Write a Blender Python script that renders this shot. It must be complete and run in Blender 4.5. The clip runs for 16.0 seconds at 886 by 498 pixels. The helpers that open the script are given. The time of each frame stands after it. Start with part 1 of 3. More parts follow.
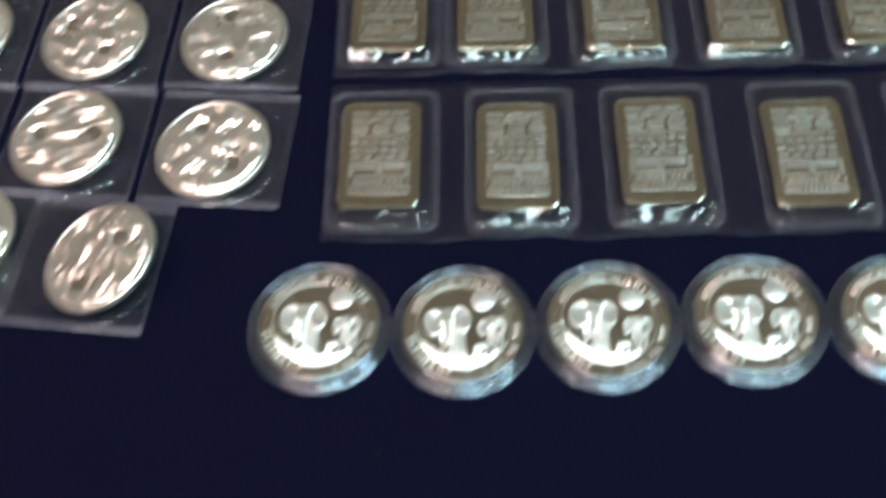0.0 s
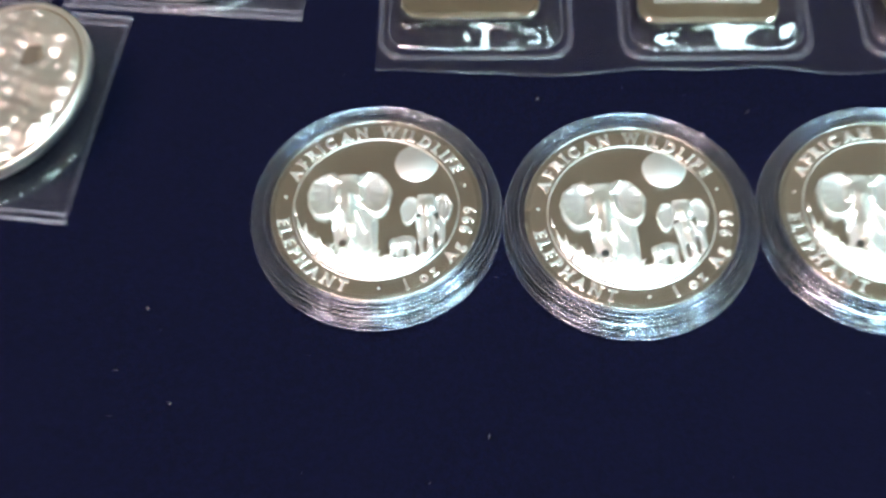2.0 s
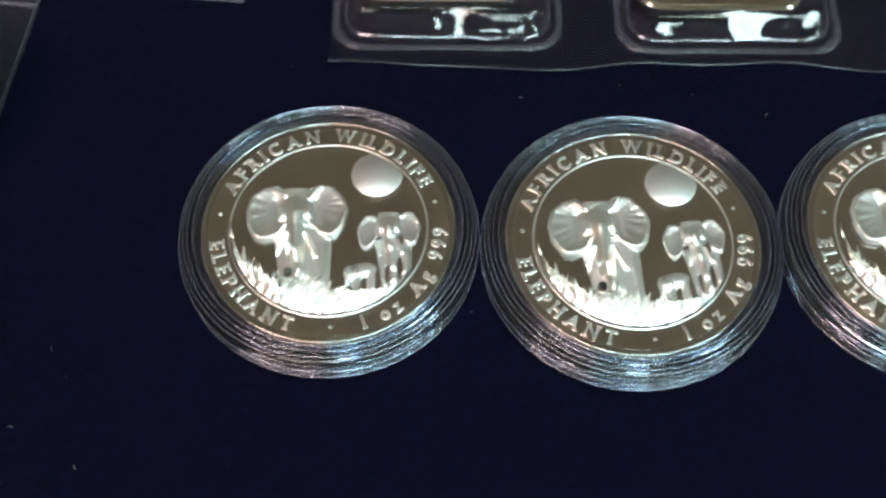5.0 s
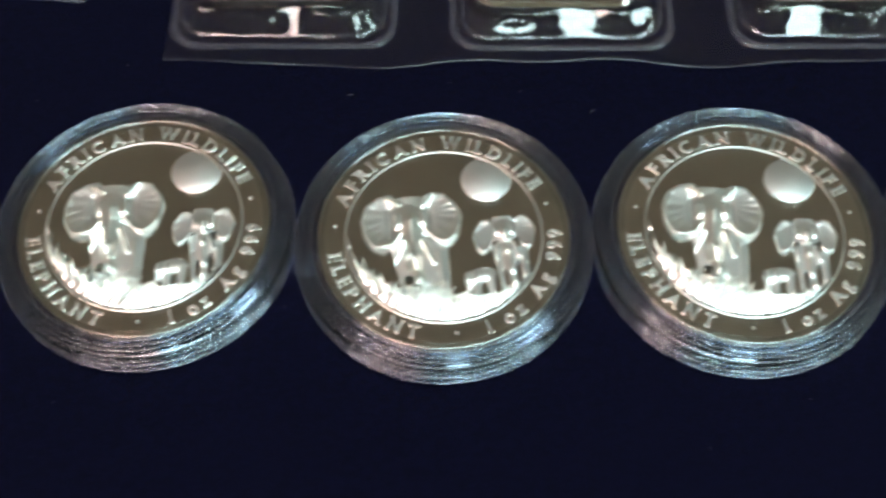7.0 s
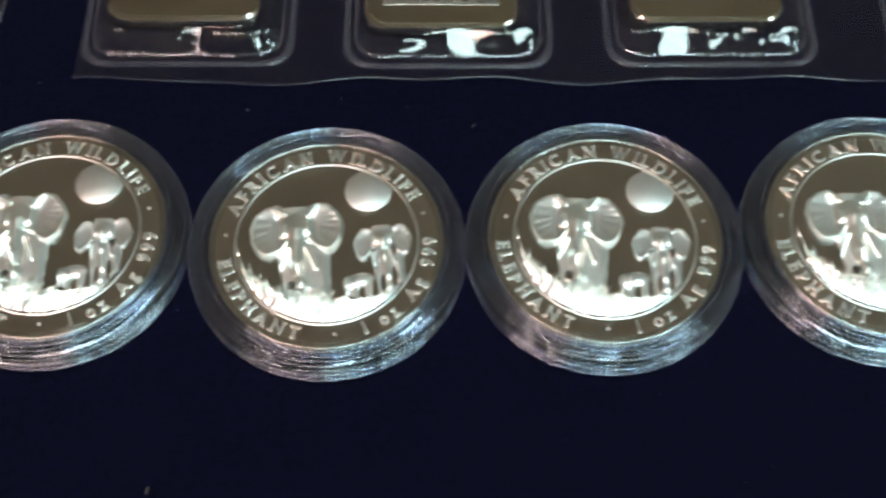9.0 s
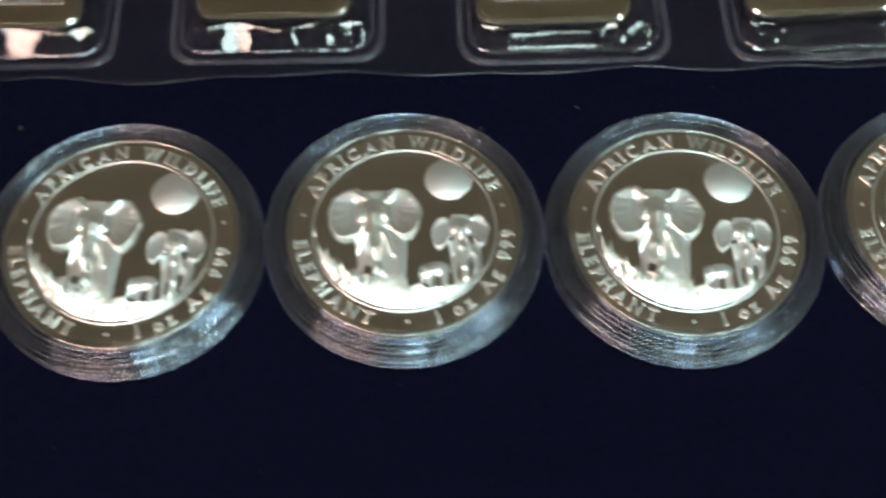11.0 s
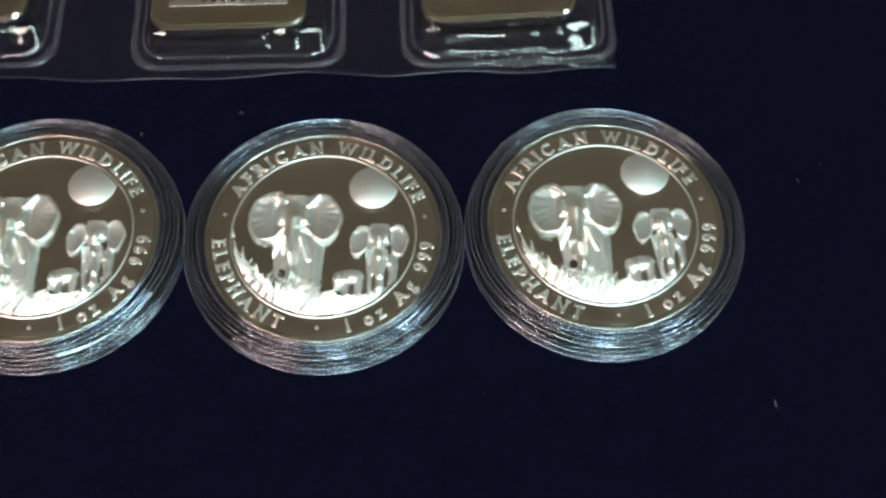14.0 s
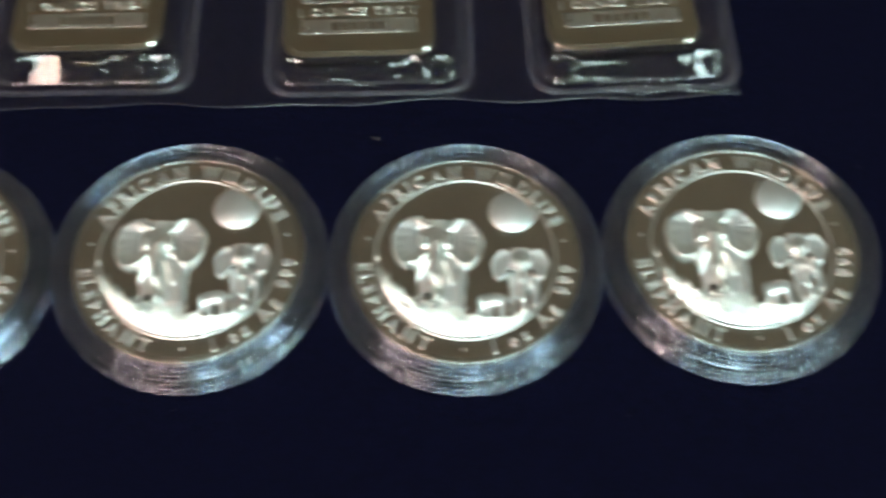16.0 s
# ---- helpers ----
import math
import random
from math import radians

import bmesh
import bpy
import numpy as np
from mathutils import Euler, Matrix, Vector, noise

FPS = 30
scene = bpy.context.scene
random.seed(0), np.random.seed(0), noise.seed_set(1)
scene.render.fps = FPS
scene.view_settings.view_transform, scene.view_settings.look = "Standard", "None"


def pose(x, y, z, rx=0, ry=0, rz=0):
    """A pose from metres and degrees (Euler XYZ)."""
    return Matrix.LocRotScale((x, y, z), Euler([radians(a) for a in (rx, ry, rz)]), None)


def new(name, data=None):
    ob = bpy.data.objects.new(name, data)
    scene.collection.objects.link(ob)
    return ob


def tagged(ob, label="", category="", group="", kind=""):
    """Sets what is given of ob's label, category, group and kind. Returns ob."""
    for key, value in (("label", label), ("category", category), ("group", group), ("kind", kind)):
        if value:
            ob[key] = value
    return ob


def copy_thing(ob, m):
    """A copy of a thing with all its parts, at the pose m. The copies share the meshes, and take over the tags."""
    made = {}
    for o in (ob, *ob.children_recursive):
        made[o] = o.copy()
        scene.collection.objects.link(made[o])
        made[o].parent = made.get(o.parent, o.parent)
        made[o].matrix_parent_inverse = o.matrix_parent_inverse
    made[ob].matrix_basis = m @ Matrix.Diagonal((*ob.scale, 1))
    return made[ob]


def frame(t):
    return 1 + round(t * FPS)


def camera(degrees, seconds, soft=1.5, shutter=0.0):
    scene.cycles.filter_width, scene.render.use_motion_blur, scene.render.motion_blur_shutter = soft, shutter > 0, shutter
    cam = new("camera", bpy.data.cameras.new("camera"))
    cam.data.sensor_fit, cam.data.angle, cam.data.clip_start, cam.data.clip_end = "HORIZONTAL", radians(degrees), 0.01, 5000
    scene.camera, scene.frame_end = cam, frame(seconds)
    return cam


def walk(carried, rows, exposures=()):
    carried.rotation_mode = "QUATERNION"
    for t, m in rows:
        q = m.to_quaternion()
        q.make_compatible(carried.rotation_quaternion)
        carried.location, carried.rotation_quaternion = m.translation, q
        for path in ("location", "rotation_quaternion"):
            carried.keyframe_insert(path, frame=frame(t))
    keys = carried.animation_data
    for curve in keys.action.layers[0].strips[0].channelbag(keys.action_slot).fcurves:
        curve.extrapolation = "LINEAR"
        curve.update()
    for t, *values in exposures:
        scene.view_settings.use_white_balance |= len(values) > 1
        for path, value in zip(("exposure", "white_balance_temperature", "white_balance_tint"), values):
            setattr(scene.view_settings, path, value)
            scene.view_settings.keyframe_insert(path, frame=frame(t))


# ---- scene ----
# Metres; the small things are drawn in millimetres and scaled once, in mesh_of().
cam = camera(40.05, 16.0, soft=2.7, shutter=0.5)
ROWS = [
    (0, pose(0.05373, -0.18958, 0.33664, 33.117, 2.382, 0.188)),
    (0.3, pose(0.03329, -0.22057, 0.33725, 33.455, 1.586, 0.129)),
    (0.5, pose(0.03062, -0.20375, 0.33519, 31.624, -0.995, 0.521)),
    (0.7, pose(0.02499, -0.19759, 0.31379, 32.795, -1.086, 0.796)),
    (1, pose(0.02465, -0.16883, 0.27934, 31.297, -0.619, 1.469)),
    (1.5, pose(0.01241, -0.13814, 0.25021, 30.591, -2.404, -0.465)),
    (2, pose(0.01807, -0.11653, 0.18915, 30.283, 1.501, 0.583)),
    (2.5, pose(0.01557, -0.08749, 0.15585, 28.060, 0.293, 0.042)),
    (3, pose(0.01511, -0.08722, 0.15592, 28.328, -0.553, -0.007)),
    (3.5, pose(0.01572, -0.09253, 0.16600, 29.754, -0.184, -0.044)),
    (4, pose(0.01876, -0.09127, 0.16167, 29.342, -0.264, 0.036)),
    (4.2, pose(0.01619, -0.09188, 0.16112, 29.609, -0.983, -0.306)),
    (6.3, pose(0.02444, -0.09234, 0.16474, 28.713, 1.459, 0.555)),
    (6.5, pose(0.02944, -0.09149, 0.16387, 28.738, 0.864, 0.271)),
    (7, pose(0.04691, -0.09393, 0.16375, 29.326, 0.444, 0.113)),
    (7.5, pose(0.05766, -0.09366, 0.16754, 29.872, -0.584, -1.428)),
    (7.7, pose(0.05415, -0.09416, 0.16810, 29.868, -0.849, -1.512)),
    (8, pose(0.05003, -0.09714, 0.16843, 30.850, -0.495, -1.226)),
    (8.2, pose(0.04665, -0.09720, 0.16916, 30.216, -0.384, -0.984)),
    (10.3, pose(0.12026, -0.10257, 0.18901, 27.768, 0.321, 0.233)),
    (10.5, pose(0.12628, -0.09702, 0.18778, 27.051, -0.432, -0.407)),
    (10.8, pose(0.13316, -0.09416, 0.18271, 27.855, -0.458, -1.113)),
    (11, pose(0.14133, -0.09591, 0.17660, 28.127, 0.156, -1.257)),
    (11.5, pose(0.16350, -0.08920, 0.16849, 27.110, -0.427, -1.177)),
    (12, pose(0.18584, -0.09009, 0.17075, 28.052, 0.494, -2.129)),
    (12.5, pose(0.19391, -0.09266, 0.17422, 28.654, -0.599, -2.479)),
    (13, pose(0.20156, -0.09281, 0.17398, 28.325, -0.968, -2.069)),
    (13.5, pose(0.19904, -0.09479, 0.17613, 28.338, -0.679, -1.886)),
    (14, pose(0.19859, -0.09713, 0.17556, 28.526, -0.171, -1.461)),
    (14.5, pose(0.19960, -0.09492, 0.17841, 28.582, 1.351, -1.821)),
    (15, pose(0.19853, -0.09496, 0.17834, 28.642, 1.262, -1.494)),
    (15.5, pose(0.18672, -0.09559, 0.17869, 28.656, -0.871, -1.916)),
    (15.7, pose(0.18644, -0.09639, 0.17837, 28.194, 0.011, -1.361)),
    (15.8, pose(0.18581, -0.09719, 0.17884, 28.556, -0.017, -1.373)),
    (15.9, pose(0.18091, -0.09703, 0.17971, 28.889, -0.528, -1.772)),
    (16, pose(0.17784, -0.09820, 0.17911, 29.527, 0.321, -1.022)),
]
EXPOSURES = [(0, 0.6, 6300, 10), (0.4, 1.4, 6000, 14), (1.1, 1.5, 5750, 16), (1.6, 1.3, 6000, 14), (2.1, 0.95, 6200, 12), (2.6, 0.15, 6500, 10), (3.0, 0.08, 6500, 10), (8, 0.0, 6500, 10), (10.5, -0.12, 6650, 10), (16, -0.1, 6650, 10)]
LAMPS = [(0.62, -0.42, 1.5, 0.36, 1, "cool white recessed fluorescent ceiling light"), (-0.62, -0.42, 0.9, 0.36, 0, "warm white recessed fluorescent ceiling light"),
         (2.0, -0.9, 0.36, 1.2, 1, "cool white recessed fluorescent ceiling light"), (0.35, -2.0, 0.5, 0.5, 1, "cool white recessed fluorescent ceiling light")]

walk(cam, ROWS, EXPOSURES)

# ---- world and lamps ----
world = bpy.data.worlds.new("room_world")
scene.world = world
world.use_nodes = True
world.node_tree.nodes["Background"].inputs[0].default_value = (0.5, 0.48, 0.45, 1)
world.node_tree.nodes["Background"].inputs[1].default_value = 0.02

MM = 0.001


# ---- materials ----
def node(nt, kind, **inputs):
    n = nt.nodes.new(kind)
    for key, value in inputs.items():
        n.inputs[key.replace("_", " ")].default_value = value
    return n


def blank(name):
    m = bpy.data.materials.new(name)
    m.use_nodes = True
    nt = m.node_tree
    nt.nodes.clear()
    out = nt.nodes.new("ShaderNodeOutputMaterial")
    return m, nt, out


def coords(nt, scale):
    tc = nt.nodes.new("ShaderNodeTexCoord")
    n = node(nt, "ShaderNodeTexNoise", Scale=scale, Detail=4.0, Roughness=0.6)
    nt.links.new(tc.outputs["Object"], n.inputs["Vector"])
    return n


def solid(name, a, b, rough=0.5, rough2=None, metal=0.0, grain=2000.0, patch=60.0, bump=0.0, depth=0.0001, sheen=0.0, ior=1.5, spec=0.5, spread=0.15):
    """A surface whose colour wanders between a and b in large patches and fine grain, with a little relief."""
    m, nt, out = blank(name)
    p = node(nt, "ShaderNodeBsdfPrincipled", Metallic=metal, IOR=ior, Specular_IOR_Level=spec)
    fine, wide = coords(nt, grain), coords(nt, patch)
    mix = nt.nodes.new("ShaderNodeMath")
    mix.operation = "MULTIPLY_ADD"
    mix.inputs[1].default_value = 0.5
    nt.links.new(fine.outputs["Fac"], mix.inputs[0])
    half = nt.nodes.new("ShaderNodeMath")
    half.operation = "MULTIPLY"
    half.inputs[1].default_value = 0.5
    nt.links.new(wide.outputs["Fac"], half.inputs[0])
    nt.links.new(half.outputs[0], mix.inputs[2])
    ramp = nt.nodes.new("ShaderNodeValToRGB")
    ramp.color_ramp.elements[0].position, ramp.color_ramp.elements[1].position = 0.5 - spread, 0.5 + spread
    ramp.color_ramp.elements[0].color, ramp.color_ramp.elements[1].color = (*a, 1), (*b, 1)
    nt.links.new(mix.outputs[0], ramp.inputs[0])
    nt.links.new(ramp.outputs[0], p.inputs["Base Color"])
    r = nt.nodes.new("ShaderNodeMapRange")
    r.inputs["To Min"].default_value, r.inputs["To Max"].default_value = rough, rough2 if rough2 is not None else rough
    nt.links.new(wide.outputs["Fac"], r.inputs["Value"])
    nt.links.new(r.outputs[0], p.inputs["Roughness"])
    if bump:
        bm = node(nt, "ShaderNodeBump", Strength=bump, Distance=depth)
        nt.links.new(fine.outputs["Fac"], bm.inputs["Height"])
        nt.links.new(bm.outputs[0], p.inputs["Normal"])
    if sheen:
        p.inputs["Sheen Weight"].default_value = sheen
        p.inputs["Sheen Roughness"].default_value = 0.4
        p.inputs["Sheen Tint"].default_value = (0.35, 0.37, 0.75, 1)
    nt.links.new(p.outputs[0], out.inputs[0])
    return m


def film(name, milk, ripple, wave, gloss=0.04, tint=(0.97, 0.97, 1.0), mirror=0.052):
    """Thin clear plastic: it lets the light straight through, mirrors a little of it and is faintly milky."""
    m, nt, out = blank(name)
    clear = node(nt, "ShaderNodeBsdfTransparent", Color=(*tint, 1))
    gl = node(nt, "ShaderNodeBsdfGlossy", Color=(1, 1, 1, 1), Roughness=gloss)
    haze = node(nt, "ShaderNodeBsdfDiffuse", Color=(0.8, 0.72, 0.9, 1))
    n = coords(nt, wave)
    b = node(nt, "ShaderNodeBump", Strength=1.0, Distance=ripple)
    nt.links.new(n.outputs["Fac"], b.inputs["Height"])
    nt.links.new(b.outputs[0], gl.inputs["Normal"])
    lw = node(nt, "ShaderNodeLayerWeight", Blend=0.5)
    nt.links.new(b.outputs[0], lw.inputs["Normal"])
    steep = nt.nodes.new("ShaderNodeMath")
    steep.operation = "POWER"
    steep.inputs[1].default_value = 4.0
    nt.links.new(lw.outputs["Facing"], steep.inputs[0])
    twice = nt.nodes.new("ShaderNodeMath")
    twice.operation = "MULTIPLY_ADD"
    twice.use_clamp = True
    twice.inputs[1].default_value, twice.inputs[2].default_value = 0.7, mirror
    nt.links.new(steep.outputs[0], twice.inputs[0])
    base = node(nt, "ShaderNodeMixShader", Fac=milk)
    nt.links.new(clear.outputs[0], base.inputs[1])
    nt.links.new(haze.outputs[0], base.inputs[2])
    top = nt.nodes.new("ShaderNodeMixShader")
    nt.links.new(twice.outputs[0], top.inputs[0])
    nt.links.new(base.outputs[0], top.inputs[1])
    nt.links.new(gl.outputs[0], top.inputs[2])
    nt.links.new(top.outputs[0], out.inputs[0])
    return m


def clear_solid(name):
    """Solid clear acrylic with the faintest bluish body."""
    m, nt, out = blank(name)
    g = node(nt, "ShaderNodeBsdfGlass", Color=(0.72, 0.75, 0.81, 1), Roughness=0.012, IOR=1.49)
    white = node(nt, "ShaderNodeBsdfDiffuse", Color=(0.7, 0.76, 0.95, 1))
    n = coords(nt, 300.0)
    fac = nt.nodes.new("ShaderNodeMath")
    fac.operation = "MULTIPLY"
    fac.inputs[1].default_value = 0.0015
    nt.links.new(n.outputs["Fac"], fac.inputs[0])
    mix = nt.nodes.new("ShaderNodeMixShader")
    nt.links.new(fac.outputs[0], mix.inputs[0])
    nt.links.new(g.outputs[0], mix.inputs[1])
    nt.links.new(white.outputs[0], mix.inputs[2])
    nt.links.new(mix.outputs[0], out.inputs[0])
    return m


def glow(name, colour, strength):
    m, nt, out = blank(name)
    e = node(nt, "ShaderNodeEmission", Color=(*colour, 1), Strength=strength)
    nt.links.new(e.outputs[0], out.inputs[0])
    return m


VELVET = solid("navy_velvet", (0.0004, 0.0004, 0.0034), (0.0015, 0.0016, 0.0092), 0.95, 1.0, grain=1900, patch=700, bump=0.8, depth=0.0003, sheen=0.018, spec=0.05, spread=0.09)
LINT = solid("lint", (0.035, 0.03, 0.036), (0.09, 0.08, 0.09), 0.8)
PROOF = solid("proof_mirror_silver", (0.86, 0.83, 0.76), (0.9, 0.87, 0.8), 0.025, 0.06, metal=1.0, patch=150, bump=0.02, depth=0.00002)
FROST = solid("frosted_silver", (0.78, 0.78, 0.75), (0.87, 0.87, 0.84), 0.34, 0.42, metal=1.0, grain=5000, patch=300, bump=0.2, depth=0.00006)
LETTER = solid("frosted_lettering", (0.6, 0.585, 0.54), (0.7, 0.685, 0.64), 0.33, 0.38, metal=1.0, grain=5000, patch=300, bump=0.3, depth=0.00006)
RIM = solid("polished_rim_silver", (0.62, 0.6, 0.54), (0.74, 0.72, 0.66), 0.12, 0.2, metal=1.0, grain=3000, patch=120)
BARFROST = solid("frosted_bar_panels", (0.76, 0.74, 0.68), (0.84, 0.82, 0.76), 0.25, 0.31, metal=1.0, grain=4000, patch=200, bump=0.1, depth=0.00004)
BARSILVER = solid("polished_bar_silver", (0.7, 0.66, 0.57), (0.78, 0.74, 0.65), 0.09, 0.15, metal=1.0, grain=3000, patch=120, bump=0.05, depth=0.00005)
SATIN = solid("satin_coin_silver", (0.84, 0.82, 0.78), (0.93, 0.91, 0.88), 0.3, 0.38, metal=1.0, grain=2500, patch=200, bump=0.25, depth=0.0001)
FIELD = solid("smooth_coin_silver", (0.84, 0.81, 0.75), (0.92, 0.89, 0.83), 0.2, 0.28, metal=1.0, grain=2500, patch=90, bump=0.1, depth=0.0001)
PLASTIC = clear_solid("clear_acrylic")
WINDOW = film("capsule_window", 0.004, 0.000004, 200.0, 0.01)
SHEETFILM = film("blister_film", 0.002, 0.00004, 260.0, 0.05)
POCKETFILM = film("blister_pocket_film", 0.002, 0.00003, 330.0, 0.03)
FLIPFILM = film("vinyl_flip_film", 0.006, 0.00008, 150.0, 0.06, tint=(0.88, 0.85, 0.84), mirror=0.018)
# Milky body and strong mirror draw the capsule edges' highlight lines into the ridges.
RIDGE = film("pale_highlight_ridge", 0.034, 0.00001, 400.0, 0.16, tint=(0.72, 0.74, 0.8), mirror=0.23)
EDGE = film("cut_film_edge", 0.015, 0.00002, 300.0, 0.3, mirror=0.03)
FOLD = film("blister_fold", 0.012, 0.00002, 300.0, 0.3, mirror=0.02)
SEAM = film("welded_vinyl_seam", 0.085, 0.0001, 500.0, 0.12)
CEILING = solid("tan_ceiling_tile", (0.68, 0.565, 0.45), (0.76, 0.635, 0.51), 0.9, grain=90, patch=4)
# Unseen walls and floor, kept pale to lift the bounced light.
WALLPAINT = solid("unseen_beige_wall", (0.62, 0.56, 0.48), (0.7, 0.63, 0.54), 0.8, grain=60, patch=2)
CARPET = solid("unseen_grey_floor", (0.24, 0.22, 0.2), (0.34, 0.31, 0.28), 0.95, grain=300, patch=3)
HOLDERDARK = solid("dark_brown_insert", (0.03, 0.024, 0.02), (0.05, 0.04, 0.034), 0.7, spec=0.15)
HOLDERRIM = solid("grey_plastic_rim", (0.085, 0.078, 0.075), (0.13, 0.118, 0.112), 0.6, 0.7, spec=0.2)
WHITEMETAL = solid("white_enamel", (0.75, 0.75, 0.74), (0.8, 0.8, 0.79), 0.4, grain=200, patch=5)
COOL = glow("cool_tube_light", (0.685, 1.0, 0.985), 25.0)
WARM = glow("warm_tube_light", (1.0, 0.7, 0.6), 29.0)


# ---- building helpers ----
def mesh_of(name, bm, smooth=True):
    """A mesh from a bmesh, or from verts and faces, drawn in millimetres."""
    me = bpy.data.meshes.new(name)
    if isinstance(bm, bmesh.types.BMesh):
        bmesh.ops.scale(bm, vec=(MM, MM, MM), verts=bm.verts)
        bm.to_mesh(me)
        bm.free()
    else:
        verts, faces = bm
        me.from_pydata([(x * MM, y * MM, z * MM) for x, y, z in verts], [], faces)
    me.polygons.foreach_set("use_smooth", [smooth] * len(me.polygons))
    me.update()
    return me


def part(name, bm, material, parent, label="", smooth=True, sharp=35):
    me = bm if isinstance(bm, bpy.types.Mesh) else mesh_of(name, bm, smooth)
    if smooth:
        me.set_sharp_from_angle(angle=radians(sharp))
    me.materials.clear()
    me.materials.append(material)
    ob = new(name, me)
    ob.parent = parent
    if label:
        tagged(ob, label)
    return ob


def unshadowed(ob):
    ob.visible_shadow = False
    return ob


def revolve(profile, seg=128, closed=False, reed=()):
    """Turns a list of (radius, height) round z. reed: rows of the profile that carry edge teeth."""
    verts, faces, rows = [], [], []
    for k, (r, z) in enumerate(profile):
        if r < 1e-6:
            rows.append([len(verts)] * seg)
            verts.append((0, 0, z))
        else:
            rows.append(list(range(len(verts), len(verts) + seg)))
            for i in range(seg):
                a = 2 * math.pi * i / seg
                rr = r - (0.09 if k in reed and i % 2 else 0)
                verts.append((rr * math.cos(a), rr * math.sin(a), z))
    pairs = list(zip(rows, rows[1:])) + ([(rows[-1], rows[0])] if closed else [])
    for a, b in pairs:
        for i in range(seg):
            j = (i + 1) % seg
            f = []
            for v in (a[i], a[j], b[j], b[i]):
                if v not in f:
                    f.append(v)
            if len(f) > 2:
                faces.append(f)
    return verts, faces


def relief(fn, x0, x1, y0, y1, step, z=0.0):
    """A raised form over the plane: wherever fn(x, y) is above nought the surface stands at that height."""
    nx, ny = int((x1 - x0) / step) + 1, int((y1 - y0) / step) + 1
    X, Y = np.meshgrid(np.linspace(x0, x1, nx), np.linspace(y0, y1, ny))
    H = fn(X, Y)
    keep = H > -0.02
    index = -np.ones(X.shape, int)
    used = np.zeros(X.shape, bool)
    full = keep[:-1, :-1] & keep[1:, :-1] & keep[:-1, 1:] & keep[1:, 1:]
    used[:-1, :-1] |= full
    used[1:, :-1] |= full
    used[:-1, 1:] |= full
    used[1:, 1:] |= full
    index[used] = np.arange(used.sum())
    verts = np.stack([X[used], Y[used], np.maximum(H[used], -0.02) + z], 1).tolist()
    q = np.argwhere(full)
    faces = [(int(index[r, c]), int(index[r, c + 1]), int(index[r + 1, c + 1]), int(index[r + 1, c])) for r, c in q]
    return verts, faces


def rrect(w, h, r, n=6, cx=0.0, cy=0.0):
    """The outline of a rectangle with rounded corners, anticlockwise."""
    out = []
    for sx, sy, a0 in ((1, -1, -90), (1, 1, 0), (-1, 1, 90), (-1, -1, 180)):
        for i in range(n + 1):
            a = radians(a0 + 90 * i / n)
            out.append((cx + sx * (w / 2 - r) + r * math.cos(a), cy + sy * (h / 2 - r) + r * math.sin(a)))
    return out


def loft(loops, cap_top=True, cap_bottom=False):
    """Skins outlines given as (points, height), one above the other."""
    verts, faces = [], []
    n = len(loops[0][0])
    for pts, z in loops:
        verts += [(x, y, z) for x, y in pts]
    for k in range(len(loops) - 1):
        for i in range(n):
            j = (i + 1) % n
            faces.append((k * n + i, k * n + j, (k + 1) * n + j, (k + 1) * n + i))
    if cap_top:
        faces.append(tuple(range((len(loops) - 1) * n, len(loops) * n)))
    if cap_bottom:
        faces.append(tuple(reversed(range(n))))
    return verts, faces


def slab(w, h, t, x=0.0, y=0.0, z=0.0, r=0.15, b=0.05):
    """A low raised block with rounded corners and a bevelled edge."""
    return loft([(rrect(w, h, r, 3, x, y), z), (rrect(w - b, h - b, r, 3, x, y), z + t * 0.7), (rrect(w - 2.5 * b, h - 2.5 * b, r, 3, x, y), z + t)])


def merged(pieces):
    verts, faces = [], []
    for v, f in pieces:
        base = len(verts)
        verts += v
        faces += [tuple(i + base for i in face) for face in f]
    return verts, faces


def box(x0, y0, z0, x1, y1, z1):
    v = [(x, y, z) for z in (z0, z1) for x, y in ((x0, y0), (x1, y0), (x1, y1), (x0, y1))]
    return v, [(3, 2, 1, 0), (4, 5, 6, 7), (0, 1, 5, 4), (1, 2, 6, 5), (2, 3, 7, 6), (3, 0, 4, 7)]


def glyph(ch, size, height):
    """One character of the built-in font, centred on its foot, as verts and faces."""
    cu = bpy.data.curves.new("glyph", "FONT")
    cu.body, cu.size, cu.align_x, cu.extrude, cu.bevel_depth, cu.resolution_u = ch, size, "CENTER", height / 2, 0.05, 3
    cu.offset = 0.03
    ob = bpy.data.objects.new("glyph", cu)
    me = bpy.data.meshes.new_from_object(ob)
    v, f = [tuple(p.co) for p in me.vertices], [tuple(p.vertices) for p in me.polygons]
    width = max((p[0] for p in v), default=0.5) - min((p[0] for p in v), default=0)
    bpy.data.objects.remove(ob)
    bpy.data.curves.remove(cu)
    bpy.data.meshes.remove(me)
    return v, f, width


